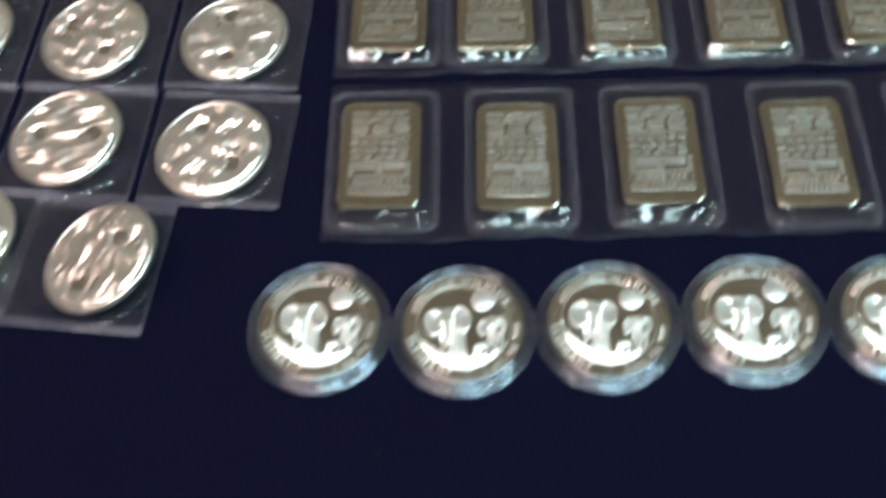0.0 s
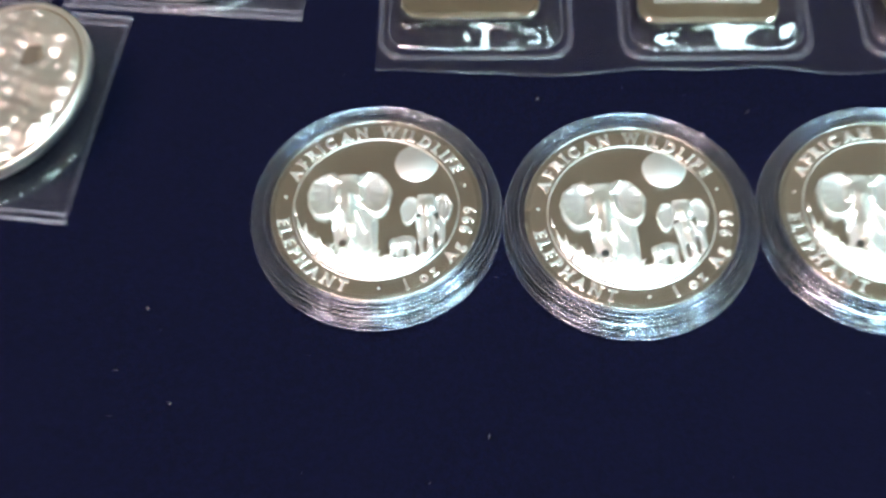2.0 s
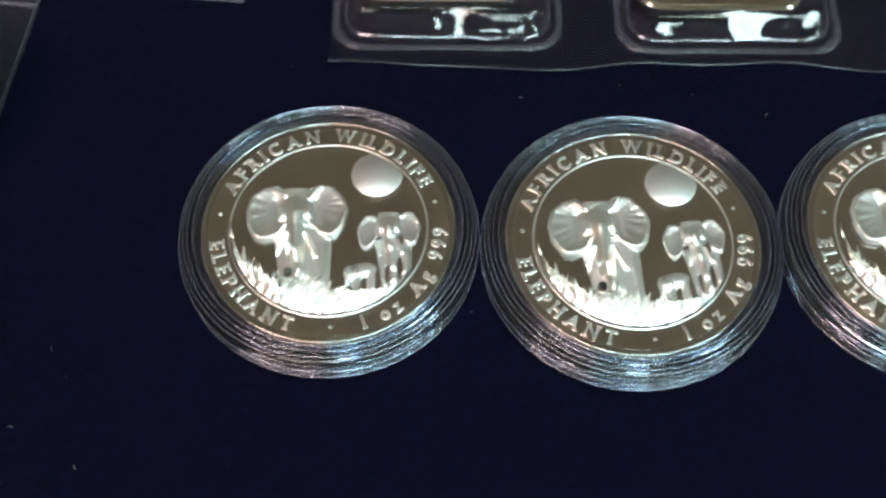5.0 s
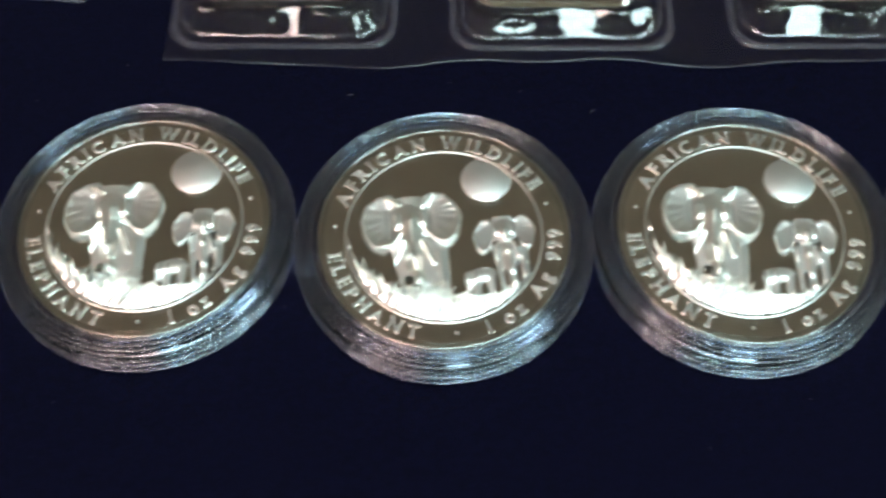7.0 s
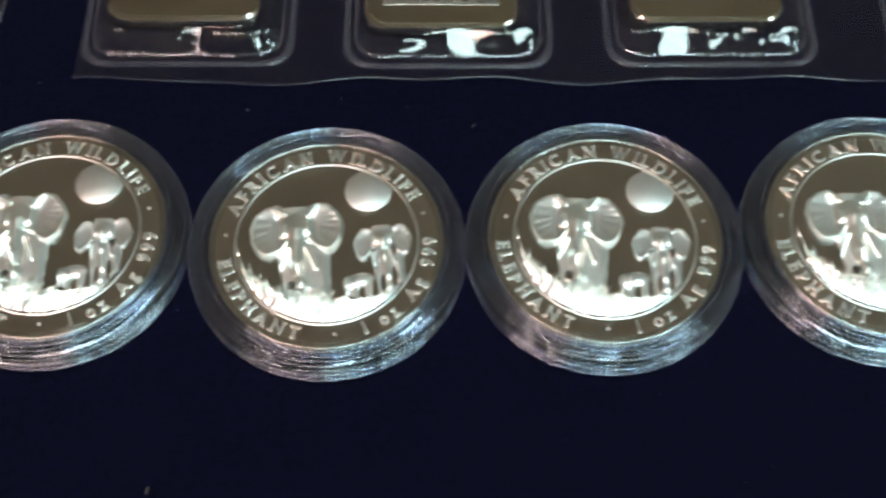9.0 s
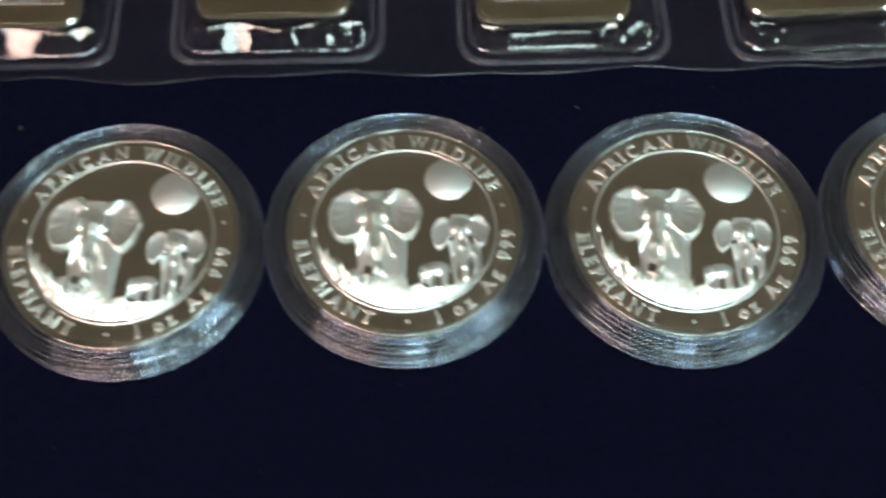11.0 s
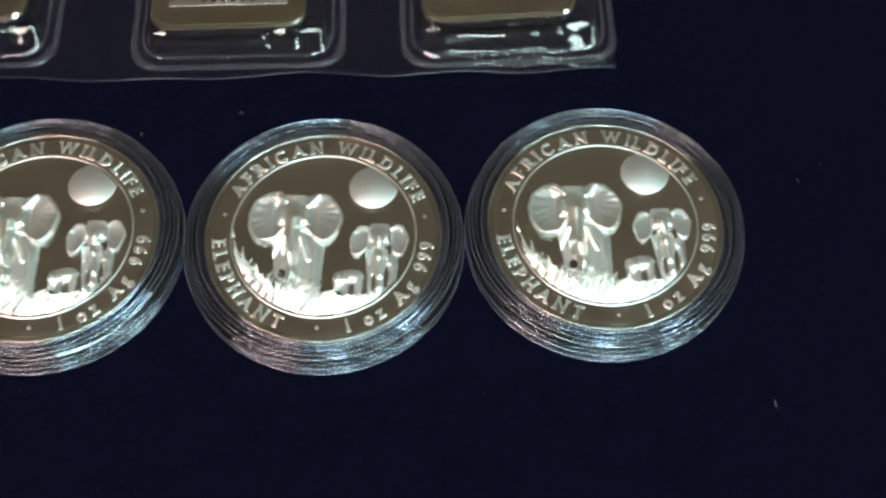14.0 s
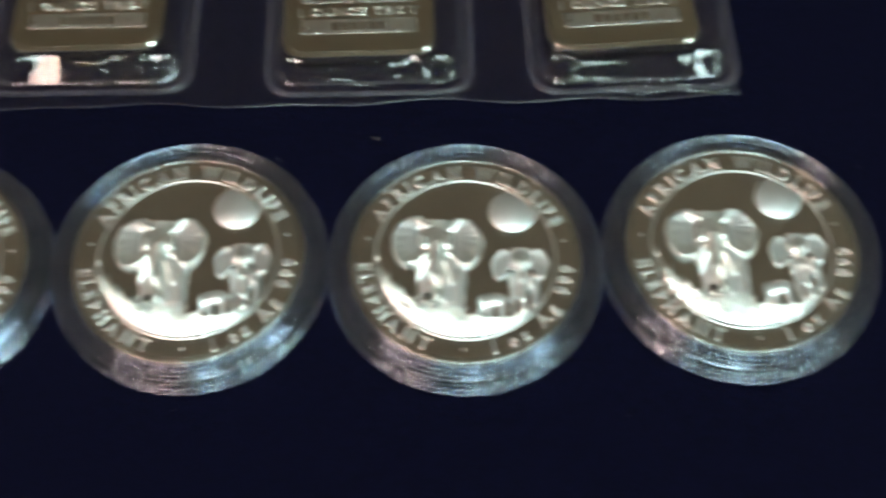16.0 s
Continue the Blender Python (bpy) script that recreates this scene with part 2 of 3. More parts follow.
def serifs(ch, width, cap, height):
    """Short feet and heads on the upright strokes, as Roman capitals have them."""
    feet = {"A": (-1, 1), "F": (-1,), "R": (-1, 1), "I": (0,), "N": (-1,), "L": (-1,), "E": (-1,), "P": (-1,), "D": (-1,), "H": (-1, 1), "T": (0,), "1": (0,)}.get(ch, ())
    heads = {"F": (-1,), "I": (0,), "N": (-1, 1), "W": (-1, 0, 1), "L": (-1,), "H": (-1, 1), "E": (-1,), "D": (-1,), "P": (-1,), "R": (-1,)}.get(ch, ())
    out = []
    for xs, y in ((feet, 0.1), (heads, cap - 0.1)):
        for s in xs:
            out.append(box(s * width * 0.42 - 0.44, y - 0.12, -height / 2, s * width * 0.42 + 0.44, y + 0.12, height / 2))
    return out


def arc_text(words, radius, a0, a1, size, z, inward):
    """Letters spread evenly by their widths from angle a0 to a1, tops outward, or inward for text that reads anticlockwise."""
    cap = size * 0.72
    glyphs = [(c, *glyph(c, size, 0.18)) if c != " " else (" ", [], [], size * 0.35) for c in words]
    total = sum(g[3] + size * 0.22 for g in glyphs) - size * 0.22 - glyphs[0][3] / 2 - glyphs[-1][3] / 2
    at, pieces = -glyphs[0][3] / 2, []
    for c, v, f, w in glyphs:
        a = a0 + (a1 - a0) * (at + w / 2) / total
        at += w + size * 0.22
        if c == " ":
            continue
        squeeze = 0.9
        turn, foot = (a + 90, radius + cap / 2) if inward else (a - 90, radius - cap / 2)
        ca, sa = math.cos(radians(turn)), math.sin(radians(turn))
        fx, fy = foot * math.cos(radians(a)), foot * math.sin(radians(a))
        for vv, ff in [(v, f)] + serifs(c, w, cap, 0.18):
            pieces.append(([(fx + (x * ca * squeeze - y * sa), fy + (x * sa * squeeze + y * ca), h + z + 0.06) for x, y, h in vv], ff))
    return merged(pieces)


def line_text(words, size, x, y, z):
    at, pieces = 0.0, []
    for c in words:
        if c == " ":
            at += size * 0.5
            continue
        v, f, w = glyph(c, size, 0.14)
        at += w / 2
        pieces.append(([(px + at, py + y, pz + z) for px, py, pz in v], f))
        at += w / 2 + size * 0.2
    vs, fs = merged(pieces)
    return [(px + x - (at - size * 0.2) / 2, py, pz) for px, py, pz in vs], fs


# ---- the room that closes the place round and above ----
def slab_wall(name, lo, hi, material, label):
    me = mesh_of(name, box(*[c * 1000 for c in (*lo, *hi)]), False)
    me.materials.append(material)
    return tagged(new(name, me), label, kind="structure")


# Floor and walls are unseen, added to close the room and bounce light upward.
slab_wall("floor", (-3.1, -3.6, -1.0), (3.3, 2.9, -0.9), CARPET, "unseen grey-beige floor below the table, added to bounce light")
slab_wall("wall_north", (-3.1, 2.8, -0.9), (3.3, 2.9, 1.7), WALLPAINT, "unseen plain beige wall, added to close the room and bounce light")
slab_wall("wall_south", (-3.1, -3.6, -0.9), (3.3, -3.5, 1.7), WALLPAINT, "unseen plain beige wall, added to close the room and bounce light")
slab_wall("wall_west", (-3.1, -3.5, -0.9), (-3.0, 2.8, 1.7), WALLPAINT, "unseen plain beige wall, added to close the room and bounce light")
slab_wall("wall_east", (3.2, -3.5, -0.9), (3.3, 2.8, 1.7), WALLPAINT, "unseen plain beige wall, added to close the room and bounce light")
slab_wall("ceiling", (-3.1, -3.6, 1.7), (3.3, 2.9, 1.8), CEILING, "tan textured ceiling in shade")


def ceiling_light(x, y, w, h, material, label):
    root = tagged(new("ceiling_light"), label, "lamp", "ceiling lights")
    root.location = (x, y, 1.7)
    W, H = w * 1000, h * 1000
    part("frame", merged([box(-W / 2 - 25, -H / 2 - 25, -22, W / 2 + 25, -H / 2, 0), box(-W / 2 - 25, H / 2, -22, W / 2 + 25, H / 2 + 25, 0),
                          box(-W / 2 - 25, -H / 2, -22, -W / 2, H / 2, 0), box(W / 2, -H / 2, -22, W / 2 + 25, H / 2, 0)]), WHITEMETAL, root, smooth=False)
    part("diffuser", box(-W / 2, -H / 2, -14, W / 2, H / 2, -4), material, root, smooth=False)
    return root


for lx, ly, lw, lh, lm, lt in LAMPS:
    ceiling_light(lx, ly, lw, lh, COOL if lm else WARM, lt)

# ---- the table and its velvet ----
top_me = mesh_of("table", box(-1300, -900, -60, 1500, 1100, -6), False)
top_me.materials.append(HOLDERDARK)
tagged(new("table", top_me), "dark wooden table under the velvet", kind="structure")


def cloth_height(x, y):
    return 0.12 * np.sin(x / 37 + y / 51) + 0.1 * np.sin(x / 23 - y / 61 + 2) - 0.2


cx, cy = np.meshgrid(np.concatenate([[-1300, -700], np.linspace(-260, 380, 129), [800, 1500]]), np.concatenate([[-900, -400], np.linspace(-160, 260, 85), [500, 1100]]))
cz = cloth_height(cx, cy)
nr, nc = cx.shape
cloth_me = mesh_of("ground", (np.stack([cx.ravel(), cy.ravel(), cz.ravel()], 1).tolist(), [(r * nc + c, r * nc + c + 1, (r + 1) * nc + c + 1, (r + 1) * nc + c) for r in range(nr - 1) for c in range(nc - 1)]))
cloth_me.materials.append(VELVET)
tagged(new("ground", cloth_me), "dark navy blue velvet cloth with short nap", kind="structure")

rng = random.Random(4)
fibres = []
specks = [(167, 26.1), (-40, -18), (-44, -30), (20, -42), (243, -8), (262, 10), (150, 22), (-34, -36), (70, 24), (252, -30), (30, 27.5)]
specks += [(rng.uniform(-110, 300), rng.uniform(-70, 34)) for _ in range(70)]
for k, (x, y) in enumerate(specks):
    a, n, w = rng.uniform(0, 6.28), rng.uniform(0.08, 0.25) if k > 10 else rng.uniform(0.25, 0.5), rng.uniform(0.02, 0.04) if k > 10 else 0.07
    dx, dy = math.cos(a) * n, math.sin(a) * n
    fibres.append(loft([([(x + px * w - dx, y + py * w - dy) for px, py in ((-1, -1), (1, -1), (1, 1), (-1, 1))], 0.0), ([(x + px * w * 1.3, y + py * w * 1.3) for px, py in ((-1, -1), (1, -1), (1, 1), (-1, 1))], 0.22),
                        ([(x + px * w * 0.5 + dx, y + py * w * 0.5 + dy) for px, py in ((-1, -1), (1, -1), (1, 1), (-1, 1))], 0.05)]))
tagged(part("lint", merged(fibres), LINT, None), "tiny pale lint fibres lying on the velvet", "lint", kind="stuff")


# ---- the proof coin and its capsule ----
def bump_at(X, Y, x, y, rx, ry, h, turn=0.0, power=0.5):
    c, s = math.cos(radians(turn)), math.sin(radians(turn))
    u, v = ((X - x) * c + (Y - y) * s) / rx, (-(X - x) * s + (Y - y) * c) / ry
    d = 1 - u * u - v * v
    return np.where(d > 0, h * np.maximum(d, 0) ** power, -0.3)


def ridge(X, Y, x0, y0, x1, y1, w, h):
    dx, dy = x1 - x0, y1 - y0
    t = np.clip(((X - x0) * dx + (Y - y0) * dy) / (dx * dx + dy * dy), 0, 1)
    d2 = ((X - x0 - t * dx) ** 2 + (Y - y0 - t * dy) ** 2) / (w * w)
    return h * np.exp(-d2 * 1.5)


def fan(X, Y, x, y, rx, ry, turn, hx, hy, h, ribs):
    """An ear, a thin dished lobe that spreads from the hinge hx, hy: a rolled outer edge, a hollow middle and shallow
    ribs.
    """
    a = np.arctan2(Y - hy, X - hx)
    wave = 1 + 0.022 * np.sin(a * 7 + x) + 0.014 * np.sin(a * 15 + 1)
    c, s = math.cos(radians(turn)), math.sin(radians(turn))
    u, v = ((X - x) * c + (Y - y) * s) / rx, (-(X - x) * s + (Y - y) * c) / ry
    u = u * (1 + 0.3 * np.clip(-v, 0, 1))
    d = np.sqrt(u * u + v * v) * wave
    edge = 0.1 * np.exp(-((d - 0.82) / 0.16) ** 2)
    far = np.hypot(X - hx, Y - hy) / max(rx, ry)
    hollow = h * (0.72 + 0.24 * np.clip(d, 0, 1) ** 1.5) - 0.055 * (Y - y)
    rib = 0.03 * np.sin(a * ribs + 1.5 * np.sin(a * 5)) * np.clip(far * 1.3 - 0.35, 0, 1) * np.clip((1.02 - d) * 5, 0, 1)
    drop = np.clip((1.0 - d) / 0.13, 0, 1) ** 0.6
    return np.where(d < 1, (hollow + edge + rib) * drop, -0.3)


def column(X, Y, left, right, top, foot, h, power=0.5):
    """A rounded upright mass. left, right: the sides' places at the top and at the foot."""
    t = np.clip((top - Y) / (top - foot), 0, 1)
    l, r = left[0] + (left[1] - left[0]) * t, right[0] + (right[1] - right[0]) * t
    u = (2 * X - l - r) / (r - l)
    return np.where((np.abs(u) < 1) & (Y < top) & (Y > foot), h * np.clip(1 - u * u, 0, 1) ** power, -0.3)


def ground_line(X):
    return np.interp(X, [-14, -12.8, -10.4, -8.2, -6.6, -4, 0, 4, 8, 13], [-4.9, -5.6, -6.9, -8.9, -10.6, -11.6, -11.2, -11.3, -10.7, -8.6])


def skin(X, Y):
    """Fine crossing wrinkles."""
    return 0.008 * np.sin(X * 5.3 + 2.0 * np.sin(Y * 1.7)) * np.sin(Y * 6.1 + 1.5 * np.sin(X * 1.3)) + 0.006 * np.sin(X * 9.7 + Y * 4.1)


def bank_height(X, Y):
    """The grassy bank rises away from the ring below it."""
    return np.clip(0.12 + 0.33 * (Y + np.sqrt(np.clip(14.55 ** 2 - X * X, 0, None))), 0.12, 1.25)


# Elephant figures in relief: head, ears, trunk, tusks and legs as smooth rounded masses.
def elephant_large(X, Y):
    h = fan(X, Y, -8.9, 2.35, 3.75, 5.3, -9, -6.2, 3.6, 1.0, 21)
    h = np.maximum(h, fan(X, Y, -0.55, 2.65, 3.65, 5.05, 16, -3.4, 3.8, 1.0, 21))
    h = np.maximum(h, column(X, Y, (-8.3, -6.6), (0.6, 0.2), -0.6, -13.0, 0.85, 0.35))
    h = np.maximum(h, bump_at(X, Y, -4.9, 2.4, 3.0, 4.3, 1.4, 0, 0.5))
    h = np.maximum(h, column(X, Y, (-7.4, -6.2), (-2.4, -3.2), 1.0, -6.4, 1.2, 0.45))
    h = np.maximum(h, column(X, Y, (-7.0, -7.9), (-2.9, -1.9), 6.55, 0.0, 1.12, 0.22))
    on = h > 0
    # the trunk, which hangs from the domed head and curls at its end
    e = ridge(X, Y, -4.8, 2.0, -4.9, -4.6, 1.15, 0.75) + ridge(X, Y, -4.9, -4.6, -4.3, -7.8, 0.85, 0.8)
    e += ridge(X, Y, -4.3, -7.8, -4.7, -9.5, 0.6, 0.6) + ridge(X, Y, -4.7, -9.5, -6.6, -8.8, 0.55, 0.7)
    # a tusk on either side of it
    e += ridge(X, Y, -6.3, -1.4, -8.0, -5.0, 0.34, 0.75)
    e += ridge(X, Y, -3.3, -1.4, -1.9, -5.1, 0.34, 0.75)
    # eye knobs, brow folds and the hinges of the ears
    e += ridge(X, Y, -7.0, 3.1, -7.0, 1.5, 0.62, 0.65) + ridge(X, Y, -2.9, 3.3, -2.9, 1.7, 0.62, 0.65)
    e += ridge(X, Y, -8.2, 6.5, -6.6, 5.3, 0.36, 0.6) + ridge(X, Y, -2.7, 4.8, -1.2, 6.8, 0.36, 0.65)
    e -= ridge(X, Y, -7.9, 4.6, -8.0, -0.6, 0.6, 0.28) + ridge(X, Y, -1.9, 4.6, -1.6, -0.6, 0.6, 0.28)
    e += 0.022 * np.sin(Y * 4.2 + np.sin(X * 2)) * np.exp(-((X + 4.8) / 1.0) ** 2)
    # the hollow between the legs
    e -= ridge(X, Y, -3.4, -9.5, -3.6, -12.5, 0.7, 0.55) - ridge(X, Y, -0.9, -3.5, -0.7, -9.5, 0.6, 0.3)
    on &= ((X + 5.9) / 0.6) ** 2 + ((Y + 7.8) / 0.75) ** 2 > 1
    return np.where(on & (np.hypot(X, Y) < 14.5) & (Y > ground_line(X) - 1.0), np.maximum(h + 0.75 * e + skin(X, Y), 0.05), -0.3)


def elephant_small(X, Y):
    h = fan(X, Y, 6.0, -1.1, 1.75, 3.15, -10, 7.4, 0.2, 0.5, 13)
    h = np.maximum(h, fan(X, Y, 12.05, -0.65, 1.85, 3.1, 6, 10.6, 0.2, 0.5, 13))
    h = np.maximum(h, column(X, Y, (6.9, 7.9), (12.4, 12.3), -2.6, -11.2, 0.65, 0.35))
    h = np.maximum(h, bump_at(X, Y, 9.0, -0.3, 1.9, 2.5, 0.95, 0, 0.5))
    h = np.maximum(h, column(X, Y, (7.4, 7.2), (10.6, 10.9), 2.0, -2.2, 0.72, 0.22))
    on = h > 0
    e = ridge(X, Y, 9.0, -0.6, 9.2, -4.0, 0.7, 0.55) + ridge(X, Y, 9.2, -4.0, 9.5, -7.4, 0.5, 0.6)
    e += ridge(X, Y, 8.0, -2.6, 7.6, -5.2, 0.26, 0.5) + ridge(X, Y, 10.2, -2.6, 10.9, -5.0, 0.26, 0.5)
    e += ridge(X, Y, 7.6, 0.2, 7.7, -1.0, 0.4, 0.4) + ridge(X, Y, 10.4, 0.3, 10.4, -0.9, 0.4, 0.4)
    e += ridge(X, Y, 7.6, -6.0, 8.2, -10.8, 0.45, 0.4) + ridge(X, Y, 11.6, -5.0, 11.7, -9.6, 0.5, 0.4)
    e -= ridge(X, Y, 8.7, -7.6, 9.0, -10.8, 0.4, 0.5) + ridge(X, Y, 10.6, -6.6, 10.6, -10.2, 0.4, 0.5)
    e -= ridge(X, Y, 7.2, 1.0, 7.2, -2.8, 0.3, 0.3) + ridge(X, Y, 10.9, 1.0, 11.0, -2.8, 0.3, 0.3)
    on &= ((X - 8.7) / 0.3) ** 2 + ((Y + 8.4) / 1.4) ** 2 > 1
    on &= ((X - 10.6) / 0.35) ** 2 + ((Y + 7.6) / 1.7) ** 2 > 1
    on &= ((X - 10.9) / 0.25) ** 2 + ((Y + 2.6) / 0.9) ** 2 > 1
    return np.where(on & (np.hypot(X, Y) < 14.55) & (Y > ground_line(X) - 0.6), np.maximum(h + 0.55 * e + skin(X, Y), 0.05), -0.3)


def elephant_calf(X, Y):
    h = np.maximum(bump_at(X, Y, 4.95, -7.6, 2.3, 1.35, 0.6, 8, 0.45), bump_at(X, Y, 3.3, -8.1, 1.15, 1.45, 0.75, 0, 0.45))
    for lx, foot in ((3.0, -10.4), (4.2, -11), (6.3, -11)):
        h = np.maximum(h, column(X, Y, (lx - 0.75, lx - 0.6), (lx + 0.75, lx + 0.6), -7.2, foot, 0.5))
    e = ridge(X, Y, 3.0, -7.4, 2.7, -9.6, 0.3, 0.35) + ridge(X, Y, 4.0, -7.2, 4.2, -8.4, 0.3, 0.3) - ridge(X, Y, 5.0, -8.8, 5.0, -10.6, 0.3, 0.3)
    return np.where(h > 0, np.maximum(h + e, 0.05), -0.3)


def mound(X, Y):
    top = ground_line(X) - Y
    r = np.hypot(X, Y)
    h = bank_height(X, Y) + 0.06 * np.sin(X * 1.7 + Y) + 0.09 * np.sin(X * 3.6 - Y * 2.0 + np.sin(X * 0.9))
    return np.where((top > 0) & (r < 14.55), h, -0.3)


def sun_dome(X, Y):
    h = bump_at(X, Y, 7.4, 9.2, 4.05, 4.05, 0.55, 0, 0.95)
    return np.where(np.hypot(X, Y) < 14.55, h, -0.3)


def blades(seed):
    r = random.Random(seed)
    out = []
    for bx, n, spread, length, way in ((-12.4, 20, 26, 2.8, 118), (-10.6, 18, 26, 2.6, 105), (-8.6, 14, 30, 2.4, 95), (-6.2, 12, 40, 2.8, 80), (-4.4, 22, 26, 5.6, 54), (-2.4, 18, 26, 4.4, 48), (0.2, 12, 40, 2.8, 60),
                                       (2.6, 10, 50, 1.8, 80), (6.0, 10, 50, 1.5, 90), (9.6, 9, 50, 1.6, 80)):
        for _ in range(n):
            x, a = bx + r.gauss(0, 0.9), radians(way + r.uniform(-spread, spread))
            y = max(float(ground_line(x)) - r.uniform(0.2, 2.4), -math.sqrt(max(14.2 ** 2 - x * x, 0.1)))
            n_seg, L, bend, w = 5, length * r.uniform(0.6, 1.1), r.uniform(-0.5, 0.4), r.uniform(0.13, 0.26)
            verts, faces = [], []
            for i in range(n_seg + 1):
                t = i / n_seg
                ww = w * (1 - t) ** 0.7 + 0.02
                ca, sa = math.cos(a + bend * t), math.sin(a + bend * t)
                lift = max(float(bank_height(x, y)) + 0.12, 1.2 + 0.35 * math.sin(t * 2.4))
                rr = math.hypot(x, y)
                if rr > 14.4:
                    x, y = x * 14.4 / rr, y * 14.4 / rr
                verts += [(x + sa * ww, y - ca * ww, lift - 0.15), (x, y, lift), (x - sa * ww, y + ca * ww, lift - 0.15)]
                x, y = x + ca * L / n_seg, y + sa * L / n_seg
            for i in range(n_seg):
                for j in (0, 1):
                    faces.append((i * 3 + j, i * 3 + j + 1, i * 3 + 4 + j, i * 3 + 3 + j))
            out.append((verts, [f[::-1] for f in faces]))
    return merged(out)


def lifted(vf, z):
    return [(x, y, h + z) for x, y, h in vf[0]], vf[1]


COIN_T = 2.9


def proof_coin():
    root = tagged(new("silver_coin"), "proof silver coin with frosted relief inside a clear round capsule", "coin", "row of capsuled coins")
    part("coin_body", revolve([(0, COIN_T), (18.15, COIN_T), (18.2, COIN_T - 0.3), (18.2, 0.2), (0, 0.2)], 128), PROOF, root, "mirror-bright field")
    part("rim", revolve([(18.15, COIN_T - 0.02), (18.86, COIN_T + 0.005), (18.9, COIN_T + 0.09), (18.98, COIN_T + 0.11), (19.08, COIN_T + 0.09), (19.2, COIN_T - 0.06), (19.2, 0.25), (19.2, 0), (18.1, 0)], 300, reed=(5, 6)), RIM, root, "reeded rim", sharp=60)
    part("inner_ring", revolve([(14.72, COIN_T - 0.02), (14.78, COIN_T + 0.1), (14.9, COIN_T + 0.14), (15.02, COIN_T + 0.1), (15.08, COIN_T - 0.02)], 160), LETTER, root)
    t = COIN_T
    part("inscription", arc_text("AFRICAN", 16.7, 152.5, 99, 3.1, t, False), LETTER, root, "raised frosted lettering", smooth=False)
    part("inscription", arc_text("WILDLIFE", 16.7, 81.3, 28, 3.1, t, False), LETTER, root, "raised frosted lettering", smooth=False)
    part("inscription", arc_text("ELEPHANT", 16.7, 188.5, 249.5, 3.1, t, True), LETTER, root, "raised frosted lettering", smooth=False)
    part("inscription", arc_text("1 oz Ag 999", 16.7, -72, -4.5, 3.1, t, True), LETTER, root, "raised frosted lettering", smooth=False)
    for a in (169.9, 14.0, -88.5):
        v, f = revolve([(0, t + 0.25), (0.2, t + 0.2), (0.36, t)], 12)
        ca, sa = 16.58 * math.cos(radians(a)), 16.58 * math.sin(radians(a))
        part("dot", ([(x + ca, y + sa, z) for x, y, z in v], f), LETTER, root)
    part("sun_disc", relief(sun_dome, 3, 11.6, 5, 13.4, 0.12, t), FROST, root, "domed frosted disc")
    part("large_relief", relief(elephant_large, -13.5, 4.5, -13, 8.5, 0.09, t), FROST, root, "frosted elephant relief of rounded lobes and folds", sharp=75)
    part("small_relief", relief(elephant_small, 3.4, 14.6, -11, 3.2, 0.08, t), FROST, root, "frosted elephant relief of rounded lobes and folds", sharp=75)
    part("tiny_relief", relief(elephant_calf, 1.5, 7.5, -11, -5.5, 0.09, t), FROST, root, "rounded frosted relief of a small elephant", sharp=75)
    bank = part("mound", relief(mound, -14.2, 14.2, -14.6, -4.9, 0.14, t), FROST, root, sharp=75)
    part("grass", lifted(blades(3), t), FROST, bank, "raised frosted grass blades", sharp=75)
    return root


def bead(r, z, size, a0=80, a1=-80):
    """A small rounded lip in a turned profile."""
    return [(r + size * math.cos(radians(a0 + (a1 - a0) * k / 6)), z + size * math.sin(radians(a0 + (a1 - a0) * k / 6))) for k in range(7)]


